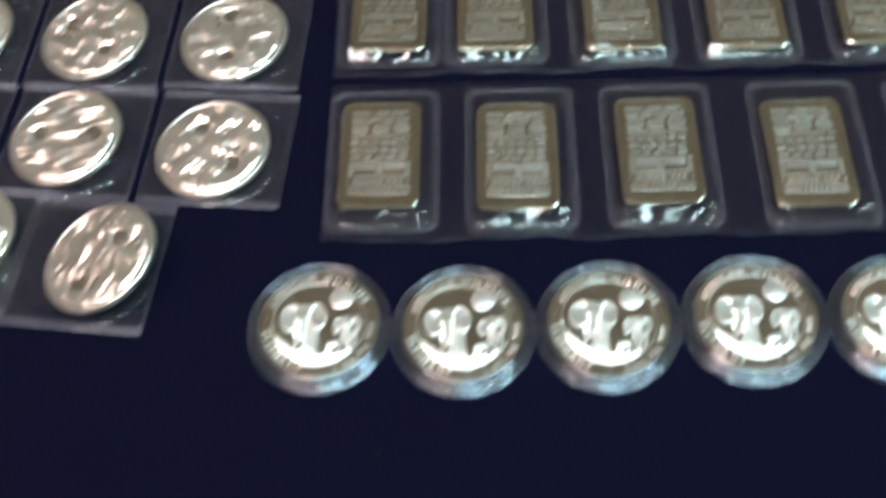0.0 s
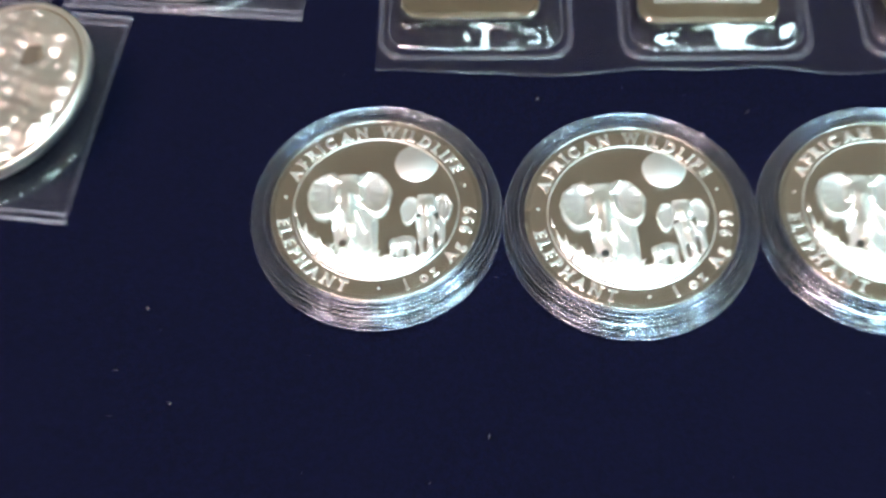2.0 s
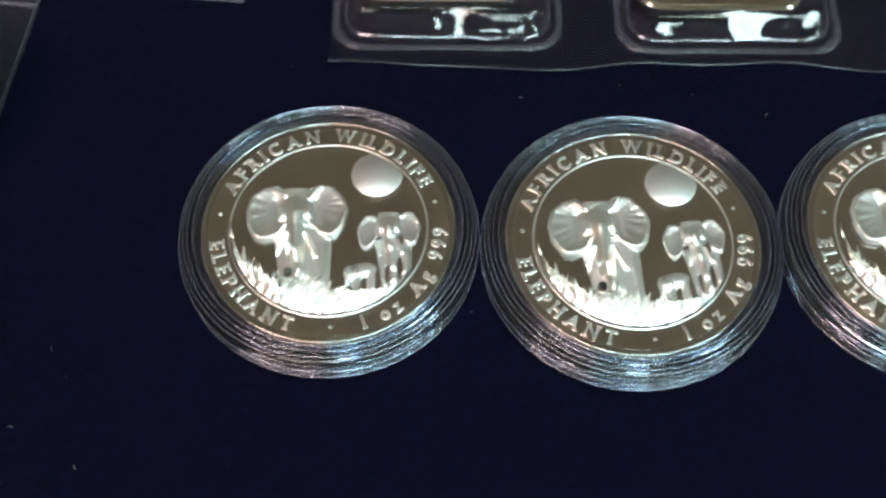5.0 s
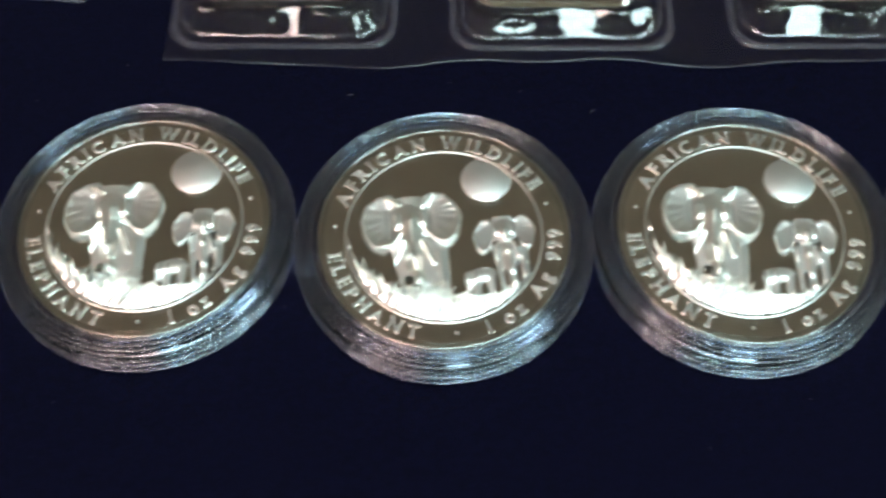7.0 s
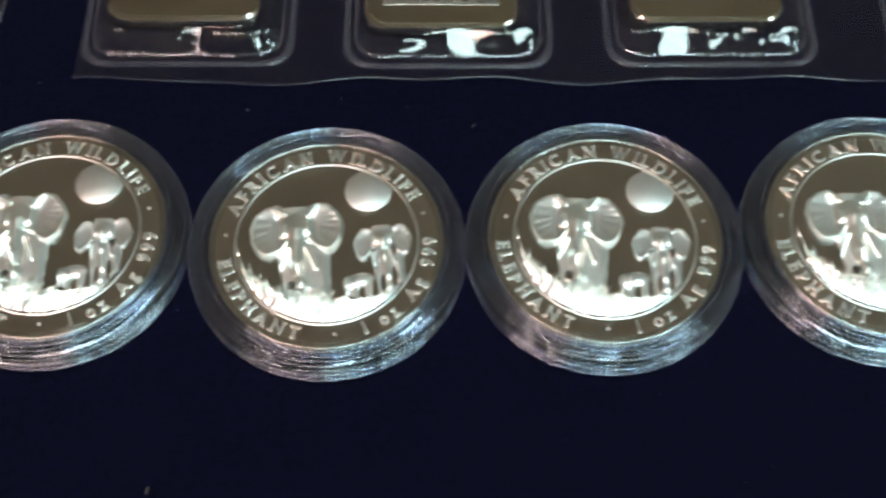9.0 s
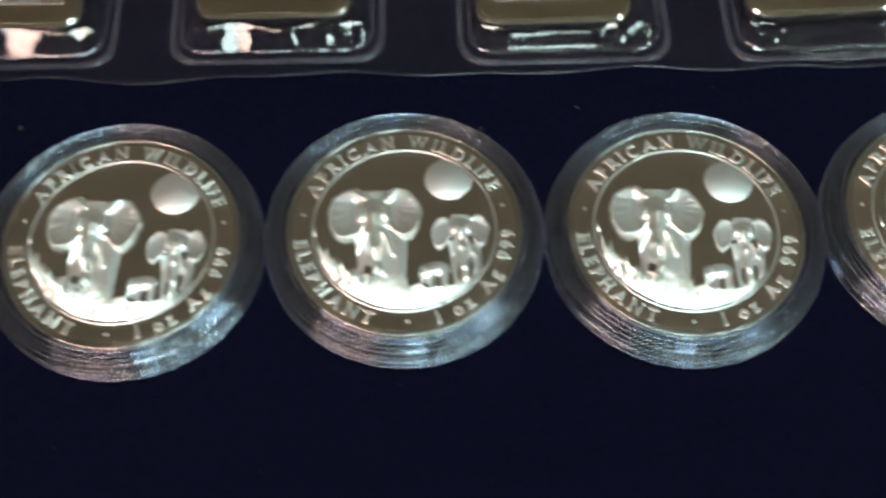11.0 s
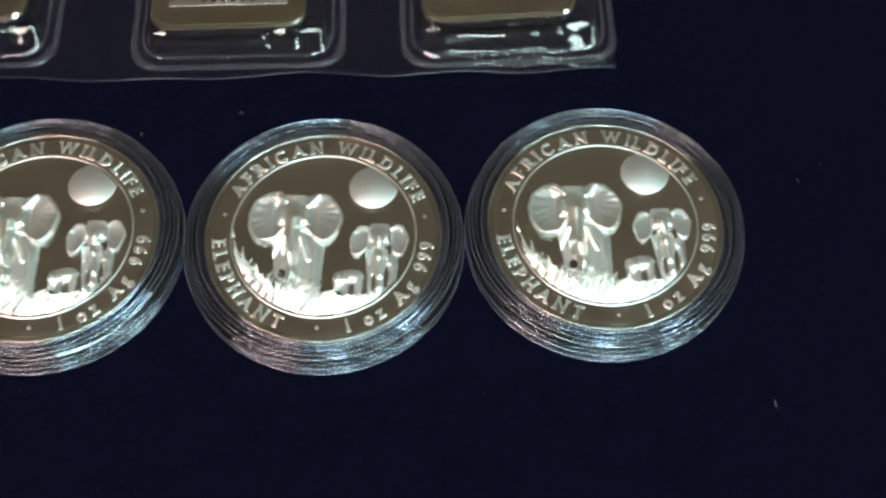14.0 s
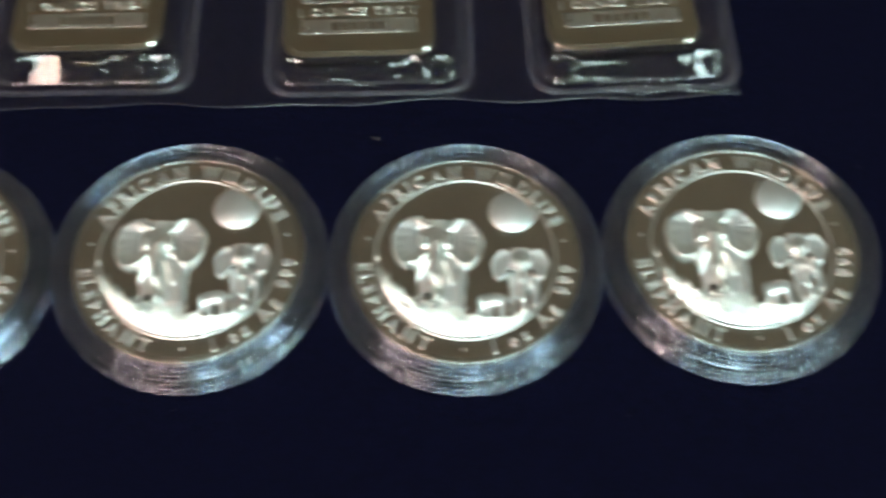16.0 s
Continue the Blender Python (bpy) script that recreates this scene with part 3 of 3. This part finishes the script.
def capsule():
    root = tagged(new("coin_capsule"), "clear acrylic round coin capsule with stepped rim", "capsule", "row of capsules")
    base = [(20.0, 1.5), (20.0, 2.6), (20.2, 2.7), (21.6, 2.7), (22.5, 2.7)] + bead(22.68, 2.6, 0.08) + [(22.7, 2.4), (22.5, 2.36), (22.5, 1.72)] + bead(22.6, 1.62, 0.08) + [(22.6, 1.42), (22.44, 1.38), (22.44, 0.62)]
    base += bead(22.6, 0.45, 0.14) + [(22.56, 0.2), (22.4, 0.1), (21.6, 0.1), (21.4, 0.35), (20.3, 0.4), (20.0, 0.6)]
    lid = [(20.05, 3.1), (20.05, 5.5)] + bead(20.16, 5.72, 0.1, 180, 0) + [(20.3, 5.5), (20.85, 5.5)] + bead(20.95, 5.58, 0.08, 150, 0) + [(21.04, 5.2), (21.5, 5.19)] + bead(21.6, 5.26, 0.08, 140, 0)
    lid += [(21.7, 4.85), (22.05, 4.83)] + bead(22.14, 4.86, 0.08, 130, -10) + [(22.22, 4.5), (22.26, 3.5), (22.4, 3.44)] + bead(22.5, 3.36, 0.08, 80, -70) + [(22.5, 2.9), (22.3, 2.84), (21.35, 2.85), (21.2, 3.15)]
    low = unshadowed(part("capsule_base", revolve(base, 320, True), PLASTIC, root, sharp=32))
    lid_ob = unshadowed(part("capsule_lid", revolve(lid[::-1], 320, True), PLASTIC, root, sharp=32))
    # Thin rings added along the edges, pale so the highlights run right round.
    for host, r, z, size in ((lid_ob, 20.16, 5.78, 0.07), (lid_ob, 20.96, 5.64, 0.06), (lid_ob, 21.62, 5.32, 0.07), (lid_ob, 22.2, 4.86, 0.08), (low, 22.72, 2.62, 0.08), (low, 22.66, 0.4, 0.11)):
        loop = [(r + size * math.cos(k * math.pi / 4), z + size * math.sin(k * math.pi / 4)) for k in range(8)]
        unshadowed(part("ridge", revolve(loop[::-1], 200, True), RIDGE, host, "thin moulded ridge, pale to draw the edge highlights", sharp=80))
    unshadowed(part("lid_window", revolve([(0, 5.42), (20.1, 5.42)], 64), WINDOW, lid_ob, "thin clear window over the coin"))
    part("base_floor", revolve([(0, 0.9), (19.98, 0.9), (19.98, 0.7), (0, 0.7)], 64), WINDOW, low).visible_shadow = False
    return root


first_coin, first_capsule = proof_coin(), capsule()
SEATS = [(0.0, 0.0, 2.1), (45.61, -1.95, 5.2), (91.06, -1.14, -3.8), (136.68, -0.01, 0.1), (182.29, -1.05, -4.0), (227.92, 0.0, 0.5)]
for k, (x, y, a) in enumerate(SEATS):
    mc, mk = pose(x * MM, y * MM, 0.95 * MM + 0.0007, rz=a), pose(x * MM, y * MM, 0, rz=a * 3 + 20)
    if k == 0:
        first_coin.matrix_basis, first_capsule.matrix_basis = mc, mk
    else:
        copy_thing(first_coin, mc), copy_thing(first_capsule, mk)


# ---- the silver bars in their blister strips ----
BW, BH, BT = 28.3, 46.0, 2.6


def silver_bar():
    root = tagged(new("silver_bar"), "polished silver bar with frosted panels, sealed in a blister pocket", "bar", "bars in blister strips")
    loops = [(rrect(BW - 1.4, BH - 1.4, 3.6, 8, 0, BH / 2), 0), (rrect(BW - 0.3, BH - 0.3, 4.1, 8, 0, BH / 2), 0.35), (rrect(BW, BH, 4.2, 8, 0, BH / 2), 0.9), (rrect(BW, BH, 4.2, 8, 0, BH / 2), BT - 0.7),
             (rrect(BW - 0.35, BH - 0.35, 4.1, 8, 0, BH / 2), BT - 0.25), (rrect(BW - 1.0, BH - 1.0, 3.8, 8, 0, BH / 2), BT), (rrect(BW - 1.7, BH - 1.7, 3.5, 8, 0, BH / 2), BT + 0.02), (rrect(BW - 2.4, BH - 2.4, 3.2, 8, 0, BH / 2), BT - 0.12), (rrect(BW - 2.9, BH - 2.9, 3.0, 8, 0, BH / 2), BT - 0.12)]
    part("bar_body", loft(loops, True, True), BARSILVER, root, sharp=14)
    z = BT - 0.12
    panel = part("serial_panel", slab(21.4, 3.4, 0.05, 0, 7.1, z), BARFROST, root, "frosted strip", smooth=False)
    r = random.Random(8)
    marks = [slab(1.1, 2.0, 0.1, -4.4 + 1.75 * k, 7.1, z + 0.04, 0.2, 0.12) for k in range(6)]
    part("stamped_marks", merged(marks), BARSILVER, panel, smooth=False)
    part("inscription", line_text("1 OUNCE TROY", 2.45, 0, 9.8, z + 0.06), BARFROST, root, "raised frosted lettering", smooth=False)
    for y, h, w, x in ((19.1, 0.55, 21.4, 0), (13.1, 0.55, 21.4, 0)):
        part("line", slab(w, h, 0.05, x, y, z), BARFROST, root, smooth=False)
    for x in (-10.4, 10.4):
        part("line", slab(0.55, 6.2, 0.05, x, 16.1, z), BARFROST, root, smooth=False)
    for x in (-4.9, 4.9):
        part("text_bar", slab(7.2, 2.5, 0.05, x, 17.3, z), BARFROST, root, smooth=False)
    for x, w in ((-9.6, 1.3), (0, 2.2), (9.6, 1.3)):
        part("text_bar", slab(w, 4.9, 0.05, x, 16.1, z), BARFROST, root, smooth=False)
    for y, n, h in ((21.3, 5, 1.3), (24.3, 6, 2.5), (27.7, 6, 2.5), (37.4, 4, 2.2), (41.0, 3, 1.6)):
        at = -10.4
        for i in range(n):
            w = 20.8 / n - 0.7
            part("text_bar", slab(w, h * r.uniform(0.8, 1.0), 0.05, at + w / 2, y, z), BARFROST, root, smooth=False)
            at += w + 0.7
    part("line", slab(21.4, 0.9, 0.05, 0, 30.6, z), BARFROST, root, smooth=False)
    part("line", slab(21.4, 0.5, 0.05, 0, 39.2, z), BARFROST, root, smooth=False)
    for x, w in ((-7.2, 6.2), (0, 6.2), (7.2, 6.2)):
        part("emblem", slab(w, 3.9, 0.07, x, 34.0, z, 1.4, 0.2), BARFROST, root, "plain frosted emblem block")
    return root


# invented dents in the lower strip's front pocket walls: along the wall, width, depth
# Their shape is set to mirror a lamp as white patches at these spots.
DENTS = {10: [(2, 2.2, 2.6), (-12, 2.5, 1.4)], 11: [(3, 5.5, 3.0), (13, 1.8, 2.4)], 12: [(-7, 4.5, 3.0), (6, 1.5, 2.2), (13, 2.0, 2.4)],
         13: [(8, 1.6, 2.4), (13, 1.5, 2.2), (-13, 1.6, 2.2)], 14: [(12, 3.0, 3.0), (-13, 1.5, 2.2)]}


def pocket(seed, w, h):
    """A vacuum-formed pocket: a foot, a rolled step, drawn walls that waver a little, a domed roof."""
    r = random.Random(seed)
    slant = r.uniform(0.7, 1.2)
    loops = []
    for k, (inset, z, rad) in enumerate(((0, 0.5, 5.0), (0.15, 0.95, 4.9), (0.5, 1.0, 4.8), (1.6, 1.02, 4.6), (1.85, 1.25, 4.5), (2.1, 1.65, 4.4), (2.35, 2.1, 4.3), (2.6, 2.6, 4.2), (2.85, 3.05, 4.1), (3.15, 3.6, 3.9), (3.35, 3.82, 3.8), (4.6, 3.95, 3.2), (5.4, 3.95, 3.0))):
        pts = rrect(w - 2 * inset, h - 2 * inset, rad, 7, 0, h / 2)
        out = []
        for i, (x, y) in enumerate(pts):
            j = 0.05
            south = max(0.0, 1 - y / 14.0) * max(0.0, inset - 1.6) * slant
            out.append((x + r.uniform(-j, j), y + south + r.uniform(-j, j)))
        loops.append((out, z))
    v, f = loft(loops, True)
    # long straight sides get points of their own, so that the walls can waver
    bm = bmesh.new()
    vs = [bm.verts.new(p) for p in v]
    for face in f:
        bm.faces.new([vs[i] for i in face])
    for name, (ax, cuts) in {"x": (0, 26), "y": (1, 14)}.items():
        es = [e for e in bm.edges if abs((e.verts[0].co - e.verts[1].co)[ax]) > (20 if ax == 0 else 30) and abs(e.verts[0].co.z - e.verts[1].co.z) < 0.01]
        bmesh.ops.subdivide_edges(bm, edges=es, cuts=cuts, use_grid_fill=True)
    dents = DENTS.get(seed) or [(r.uniform(-w * 0.35, w * 0.35), r.uniform(2.0, 5.5), r.uniform(1.2, 3.2)) for _ in range(3)]
    for p in bm.verts:
        if p.co.y < 9 and p.co.z > 1.4:
            p.co.y += sum(d * math.exp(-(((p.co.x - xd) / wd) ** 2)) for xd, wd, d in dents) * min((p.co.z - 1.4) / 2.8, 1.0)
        if 0.7 < p.co.z < 4.4:
            q = Vector((p.co.x / 6.5 + seed * 7.1, p.co.y / 4.0, p.co.z / 4.0))
            d = noise.noise_vector(q) * 0.22
            p.co.x += d.x * 0.6
            p.co.y += d.y
            p.co.z += d.z * (0.5 if p.co.z < 4 else 0.25)
    return bm


def blister_strip(x0, x1, y0, y1, bars, seed, label):
    """bars: (centre x, foot y, lean in degrees, pocket's left x, pocket's foot y) for each pocket."""
    root = tagged(new("blister_strip"), label, "blister pack", "blister strips")
    nx, ny = 120, 36
    X, Y = np.meshgrid(np.linspace(x0, x1, nx), np.linspace(y0, y1, ny))
    edge = np.exp(-((Y - y0) / 5.0) ** 2)
    Y2 = Y + edge * (0.5 * np.sin(X / 9.0 + seed) + 0.35 * np.sin(X / 4.1 + 2 * seed))
    Z = 0.5 + edge * (0.5 + 0.35 * np.sin(X / 11.0 + seed * 2) + 0.25 * np.sin(X / 5.3)) * 0.9 + 0.06 * np.sin(X / 6 + Y / 5) + 0.05 * np.sin(X / 3.1 - Y / 4)
    v = np.stack([X.ravel(), Y2.ravel(), Z.ravel()], 1).tolist()
    faces = [(r * nx + c, r * nx + c + 1, (r + 1) * nx + c + 1, (r + 1) * nx + c) for r in range(ny - 1) for c in range(nx - 1)]
    unshadowed(part("sheet", (v, faces), SHEETFILM, root, sharp=80))
    # the cut lower edge, a thin bead that catches light
    bead_v, bead_f = [], []
    for i in range(nx):
        x, y, z = X[0, i], Y2[0, i], Z[0, i]
        bead_v += [(x, y - 0.1, z), (x, y, z + 0.1), (x, y + 0.1, z), (x, y, z - 0.1)]
    for i in range(nx - 1):
        for j in range(4):
            k = (j + 1) % 4
            bead_f.append((i * 4 + j, i * 4 + k, i * 4 + 4 + k, i * 4 + 4 + j))
    unshadowed(part("cut_edge", (bead_v, bead_f), EDGE, root))
    # the film is creased along the foot of the last pocket
    cx0, cx1, cy0 = x1 - 27, x1 - 1.5, y0 + 1.3
    for dy, size in ((0.0, 0.55), (1.5, 0.4)):
        loops = []
        for i in range(25):
            x = cx0 + (cx1 - cx0) * i / 24
            y, rad = cy0 + dy + 0.35 * math.sin(i * 0.55 + dy), size * (0.35 + 0.65 * math.sin(math.pi * (i + 0.6) / 25.2))
            loops.append([(x, y + rad * math.cos(a), 0.9 + rad * math.sin(a)) for a in np.linspace(math.pi, 0, 7)])
        cv = [p for l in loops for p in l]
        cf = [(i * 7 + j, i * 7 + j + 1, i * 7 + j + 8, i * 7 + j + 7) for i in range(24) for j in range(6)]
        unshadowed(part("crease", (cv, cf), POCKETFILM, root, sharp=80))
    for k, (bx, by, lean, px, py, pw) in enumerate(bars):
        ob = unshadowed(part("pocket", pocket(seed * 10 + k, pw, y1 - py - 3.5), POCKETFILM, root, sharp=28))
        foot, ph = [], y1 - py - 3.5
        for inset, z in ((-0.35, 0.55), (0.0, 0.9), (0.45, 0.95), (0.75, 0.6), (0.2, 0.45), (-0.35, 0.55)):
            foot.append((rrect(pw - 2 * inset, ph - 2 * inset, 5.0, 8, 0, ph / 2), z))
        unshadowed(part("pocket_fold", loft(foot, False), FOLD, ob))
        shoulder = [(rrect(pw - 2 * i2, ph - 2 * i2, 4.4, 8, 0, ph / 2), z) for i2, z in ((1.75, 1.25), (1.95, 1.5), (2.15, 1.3), (1.75, 1.25))]
        unshadowed(part("pocket_fold", loft(shoulder, False), FOLD, ob))
        ob.location = ((px + pw / 2) * MM, py * MM, 0)
        ob.rotation_euler = (0, 0, radians(lean * 0.4))
    return root


first_bar = silver_bar()
LOWER = [(17.0, 45.2, -0.4, -1.2, 37.2, 38.4), (64.4, 43.4, -0.4, 46.8, 36.6, 37.8), (113.3, 44.6, 0.3, 94.7, 36.8, 38.4), (164.0, 42.2, 0.8, 146.8, 35.6, 38.0), (213.2, 43.2, 3.0, 195.4, 35.4, 38.4)]
UPPER = [(18.3, 115.4, -1.0, -0.5, 110.5, 38.0), (58.2, 114.6, -0.5, 39.5, 110.0, 38.0), (105.2, 113.2, 0.5, 86.0, 109.0, 38.2), (151.0, 112.2, 0.6, 132.0, 108.6, 38.0), (199.0, 113.2, 0.5, 180.0, 108.6, 38.0)]
blister_strip(-1.8, 233.2, 33.4, 101.5, LOWER, 1, "clear plastic blister strip holding five silver bars on the velvet")
blister_strip(-1.6, 229.0, 106.0, 174.5, UPPER, 2, "clear plastic blister strip holding silver bars, behind another strip")
for k, (bx, by, lean, px, py, pw) in enumerate(LOWER + UPPER):
    m = pose(bx * MM, by * MM, 0.0008, rz=lean)
    if k == 0:
        first_bar.matrix_basis = m
    else:
        copy_thing(first_bar, m)


# ---- the satin coins in vinyl flips ----
def satin_relief(X, Y):
    """Plain flowing relief: soft swells and folds over most of the face, with smooth hollows between."""
    r = np.hypot(X, Y)
    h = 0.95 + 0.34 * np.sin(X * 0.55 + 1.3 * np.sin(Y * 0.35)) + 0.3 * np.sin(Y * 0.7 + 1.1 * np.sin(X * 0.45 + 1))
    h = h + 0.15 * np.sin((X * 0.8 + Y * 1.3) * 1.1 + 1.5 * np.sin(X * 0.5)) + 0.1 * np.sin(X * 1.9 - Y * 1.2 + 2 * np.sin(Y * 0.4)) + 0.04 * np.sin(X * 3.7 + Y * 2.6 + np.sin(Y * 1.3))
    h = h - 1.6 * np.exp(-(((X - 6.5) / 4.6) ** 2 + ((Y + 6.0) / 3.4) ** 2)) - 1.3 * np.exp(-(((X + 5.0) / 3.4) ** 2 + ((Y - 9.5) / 3.0) ** 2))
    fade = np.clip((18.9 - r) / 1.4, 0, 1)
    return np.where((r < 18.8) & (h > 0.02), 0.75 * h * fade, -0.3)


def satin_coin():
    root = tagged(new("silver_coin"), "satin silver coin with soft raised relief inside a clear vinyl flip", "coin", "coins in vinyl flips")
    part("coin_body", revolve([(0, 2.4), (19.2, 2.4), (19.2, 0.2), (0, 0.2)], 96), FIELD, root, "smooth field")
    part("rim", revolve([(19.1, 2.38), (19.3, 2.55), (19.7, 2.6), (20.1, 2.52), (20.3, 2.3), (20.3, 0.4), (20.0, 0), (19.1, 0)], 200, reed=(4, 5)), SATIN, root, sharp=60)
    part("raised_relief", relief(satin_relief, -19, 19, -19, 19, 0.16, 2.4), SATIN, root, "plain flowing raised relief", sharp=75)
    return root


def flip(seed, w=50.0, h=50.0, puff=3.4, side=0.0):
    """A square clear vinyl sleeve: two sheets, welded borders, the front one lifted over the coin."""
    root = tagged(new("coin_flip"), "clear vinyl square coin flip with welded seams on the velvet", "coin flip", "vinyl coin flips")
    n = 44
    X, Y = np.meshgrid(np.linspace(-w / 2, w / 2, n), np.linspace(-h / 2, h / 2, n))
    r = np.hypot(X, Y)
    t = np.clip((25.0 - r) / 4.6, 0, 1)
    lift = t * t * (3 - 2 * t)
    border = np.minimum(np.clip((w / 2 - np.abs(X)) / 3, 0, 1), np.clip((h / 2 - np.abs(Y)) / 3, 0, 1))
    wrinkle = 0.35 * np.sin(X / 3.3 + seed * 1.7 + np.sin(Y / 7)) * np.sin(Y / 5.1 + seed) + 0.2 * np.sin((X + Y) / 2.2 + seed)
    Z = 0.7 + (puff * lift + wrinkle * (1 - lift) * 0.8 + side * (X / w + 0.5) * lift) * border
    faces = [(a * n + b, a * n + b + 1, (a + 1) * n + b + 1, (a + 1) * n + b) for a in range(n - 1) for b in range(n - 1)]
    front = unshadowed(part("front_sheet", (np.stack([X.ravel(), Y.ravel(), Z.ravel()], 1).tolist(), faces), FLIPFILM, root, sharp=80))
    unshadowed(part("back_sheet", (np.stack([X.ravel(), Y.ravel(), 0 * X.ravel() + 0.25], 1).tolist(), faces), FLIPFILM, root))
    for x, y, sw, sh in ((0, -h / 2 + 0.45, w, 0.9), (0, -h / 2 + 2.2, w - 1, 0.7), (0, h / 2 - 0.5, w, 1.0), (0, h / 2 - 2.4, w - 1, 0.7), (-w / 2 + 0.4, 0, 0.5, h - 2.4), (w / 2 - 0.4, 0, 0.5, h - 2.4)):
        unshadowed(part("seam", slab(sw, sh, 0.5, x, y, 0.3, 0.24, 0.15), SEAM if sw > sh else FOLD, front))
    return root


FLIPS = [(-39.8, 74.2, -5.0, -1.6, -2.6, 3, 4), (-92.2, 78.5, -5.0, -2.0, -1.0, 4, 6), (-145.0, 82.8, -5.0, -1, -1, 4, 6), (-37.4, 126.0, -4.0, -1.4, -2.6, 3, 5), (-90.0, 127.8, -4.0, -1.6, -2.2, 4, 6), (-142.5, 131.0, -4.0, -1, -2, 4, 6),
         (-79.4, 26.6, -6.5, 7.2, -2.4, 2, 17), (-125.5, 35.0, -6.5, 2.0, 0.5, 6, 8)]
first_satin, first_flip = satin_coin(), None
for k, (x, y, a, ox, oy, tx, ty) in enumerate(FLIPS):
    lift = 20.3 * math.sin(radians(ty)) + 0.4
    f = flip(k, puff=3.6 + lift * 0.75, side=3.0 if ty > 10 else 0.6)
    f.matrix_basis = pose(x * MM, y * MM, 0.0002, rz=a)
    m = pose((x + ox) * MM, (y + oy) * MM, (lift + 0.3) * MM, rx=tx * 0.5, ry=-ty) @ pose(0, 0, 0, rz=(k * 47) % 360)
    if k == 0:
        first_satin.matrix_basis = m
    else:
        copy_thing(first_satin, m)


# ---- the rigid square holder beside the flips ----
def square_holder(x, y, turn):
    root = tagged(new("coin_holder"), "square grey plastic coin holder with dark brown insert", "coin holder")
    root.matrix_basis = pose(x * MM, y * MM, 0, rz=turn)
    part("insert", loft([(rrect(45.5, 45.5, 3, 5), 0.2), (rrect(45.5, 45.5, 3, 5), 3.0)], True, True), HOLDERDARK, root, "dark brown insert", sharp=30)
    outer = [(rrect(50.6, 50.6, 4, 6), 0), (rrect(51.2, 51.2, 4, 6), 1.0), (rrect(50.6, 50.6, 4, 6), 4.6), (rrect(49.6, 49.6, 3.6, 6), 5.0), (rrect(46.8, 46.8, 3.2, 6), 5.0), (rrect(46, 46, 3, 6), 4.4), (rrect(46, 46, 3, 6), 1.0)]
    part("rim", loft(outer, False, False), HOLDERRIM, root, "light grey plastic rim", sharp=30)
    return root


square_holder(-132.4, -20.8, -2.0)
copy_thing(first_satin, pose(-0.1324, -0.0208, 0.0032, rx=4, rz=130))
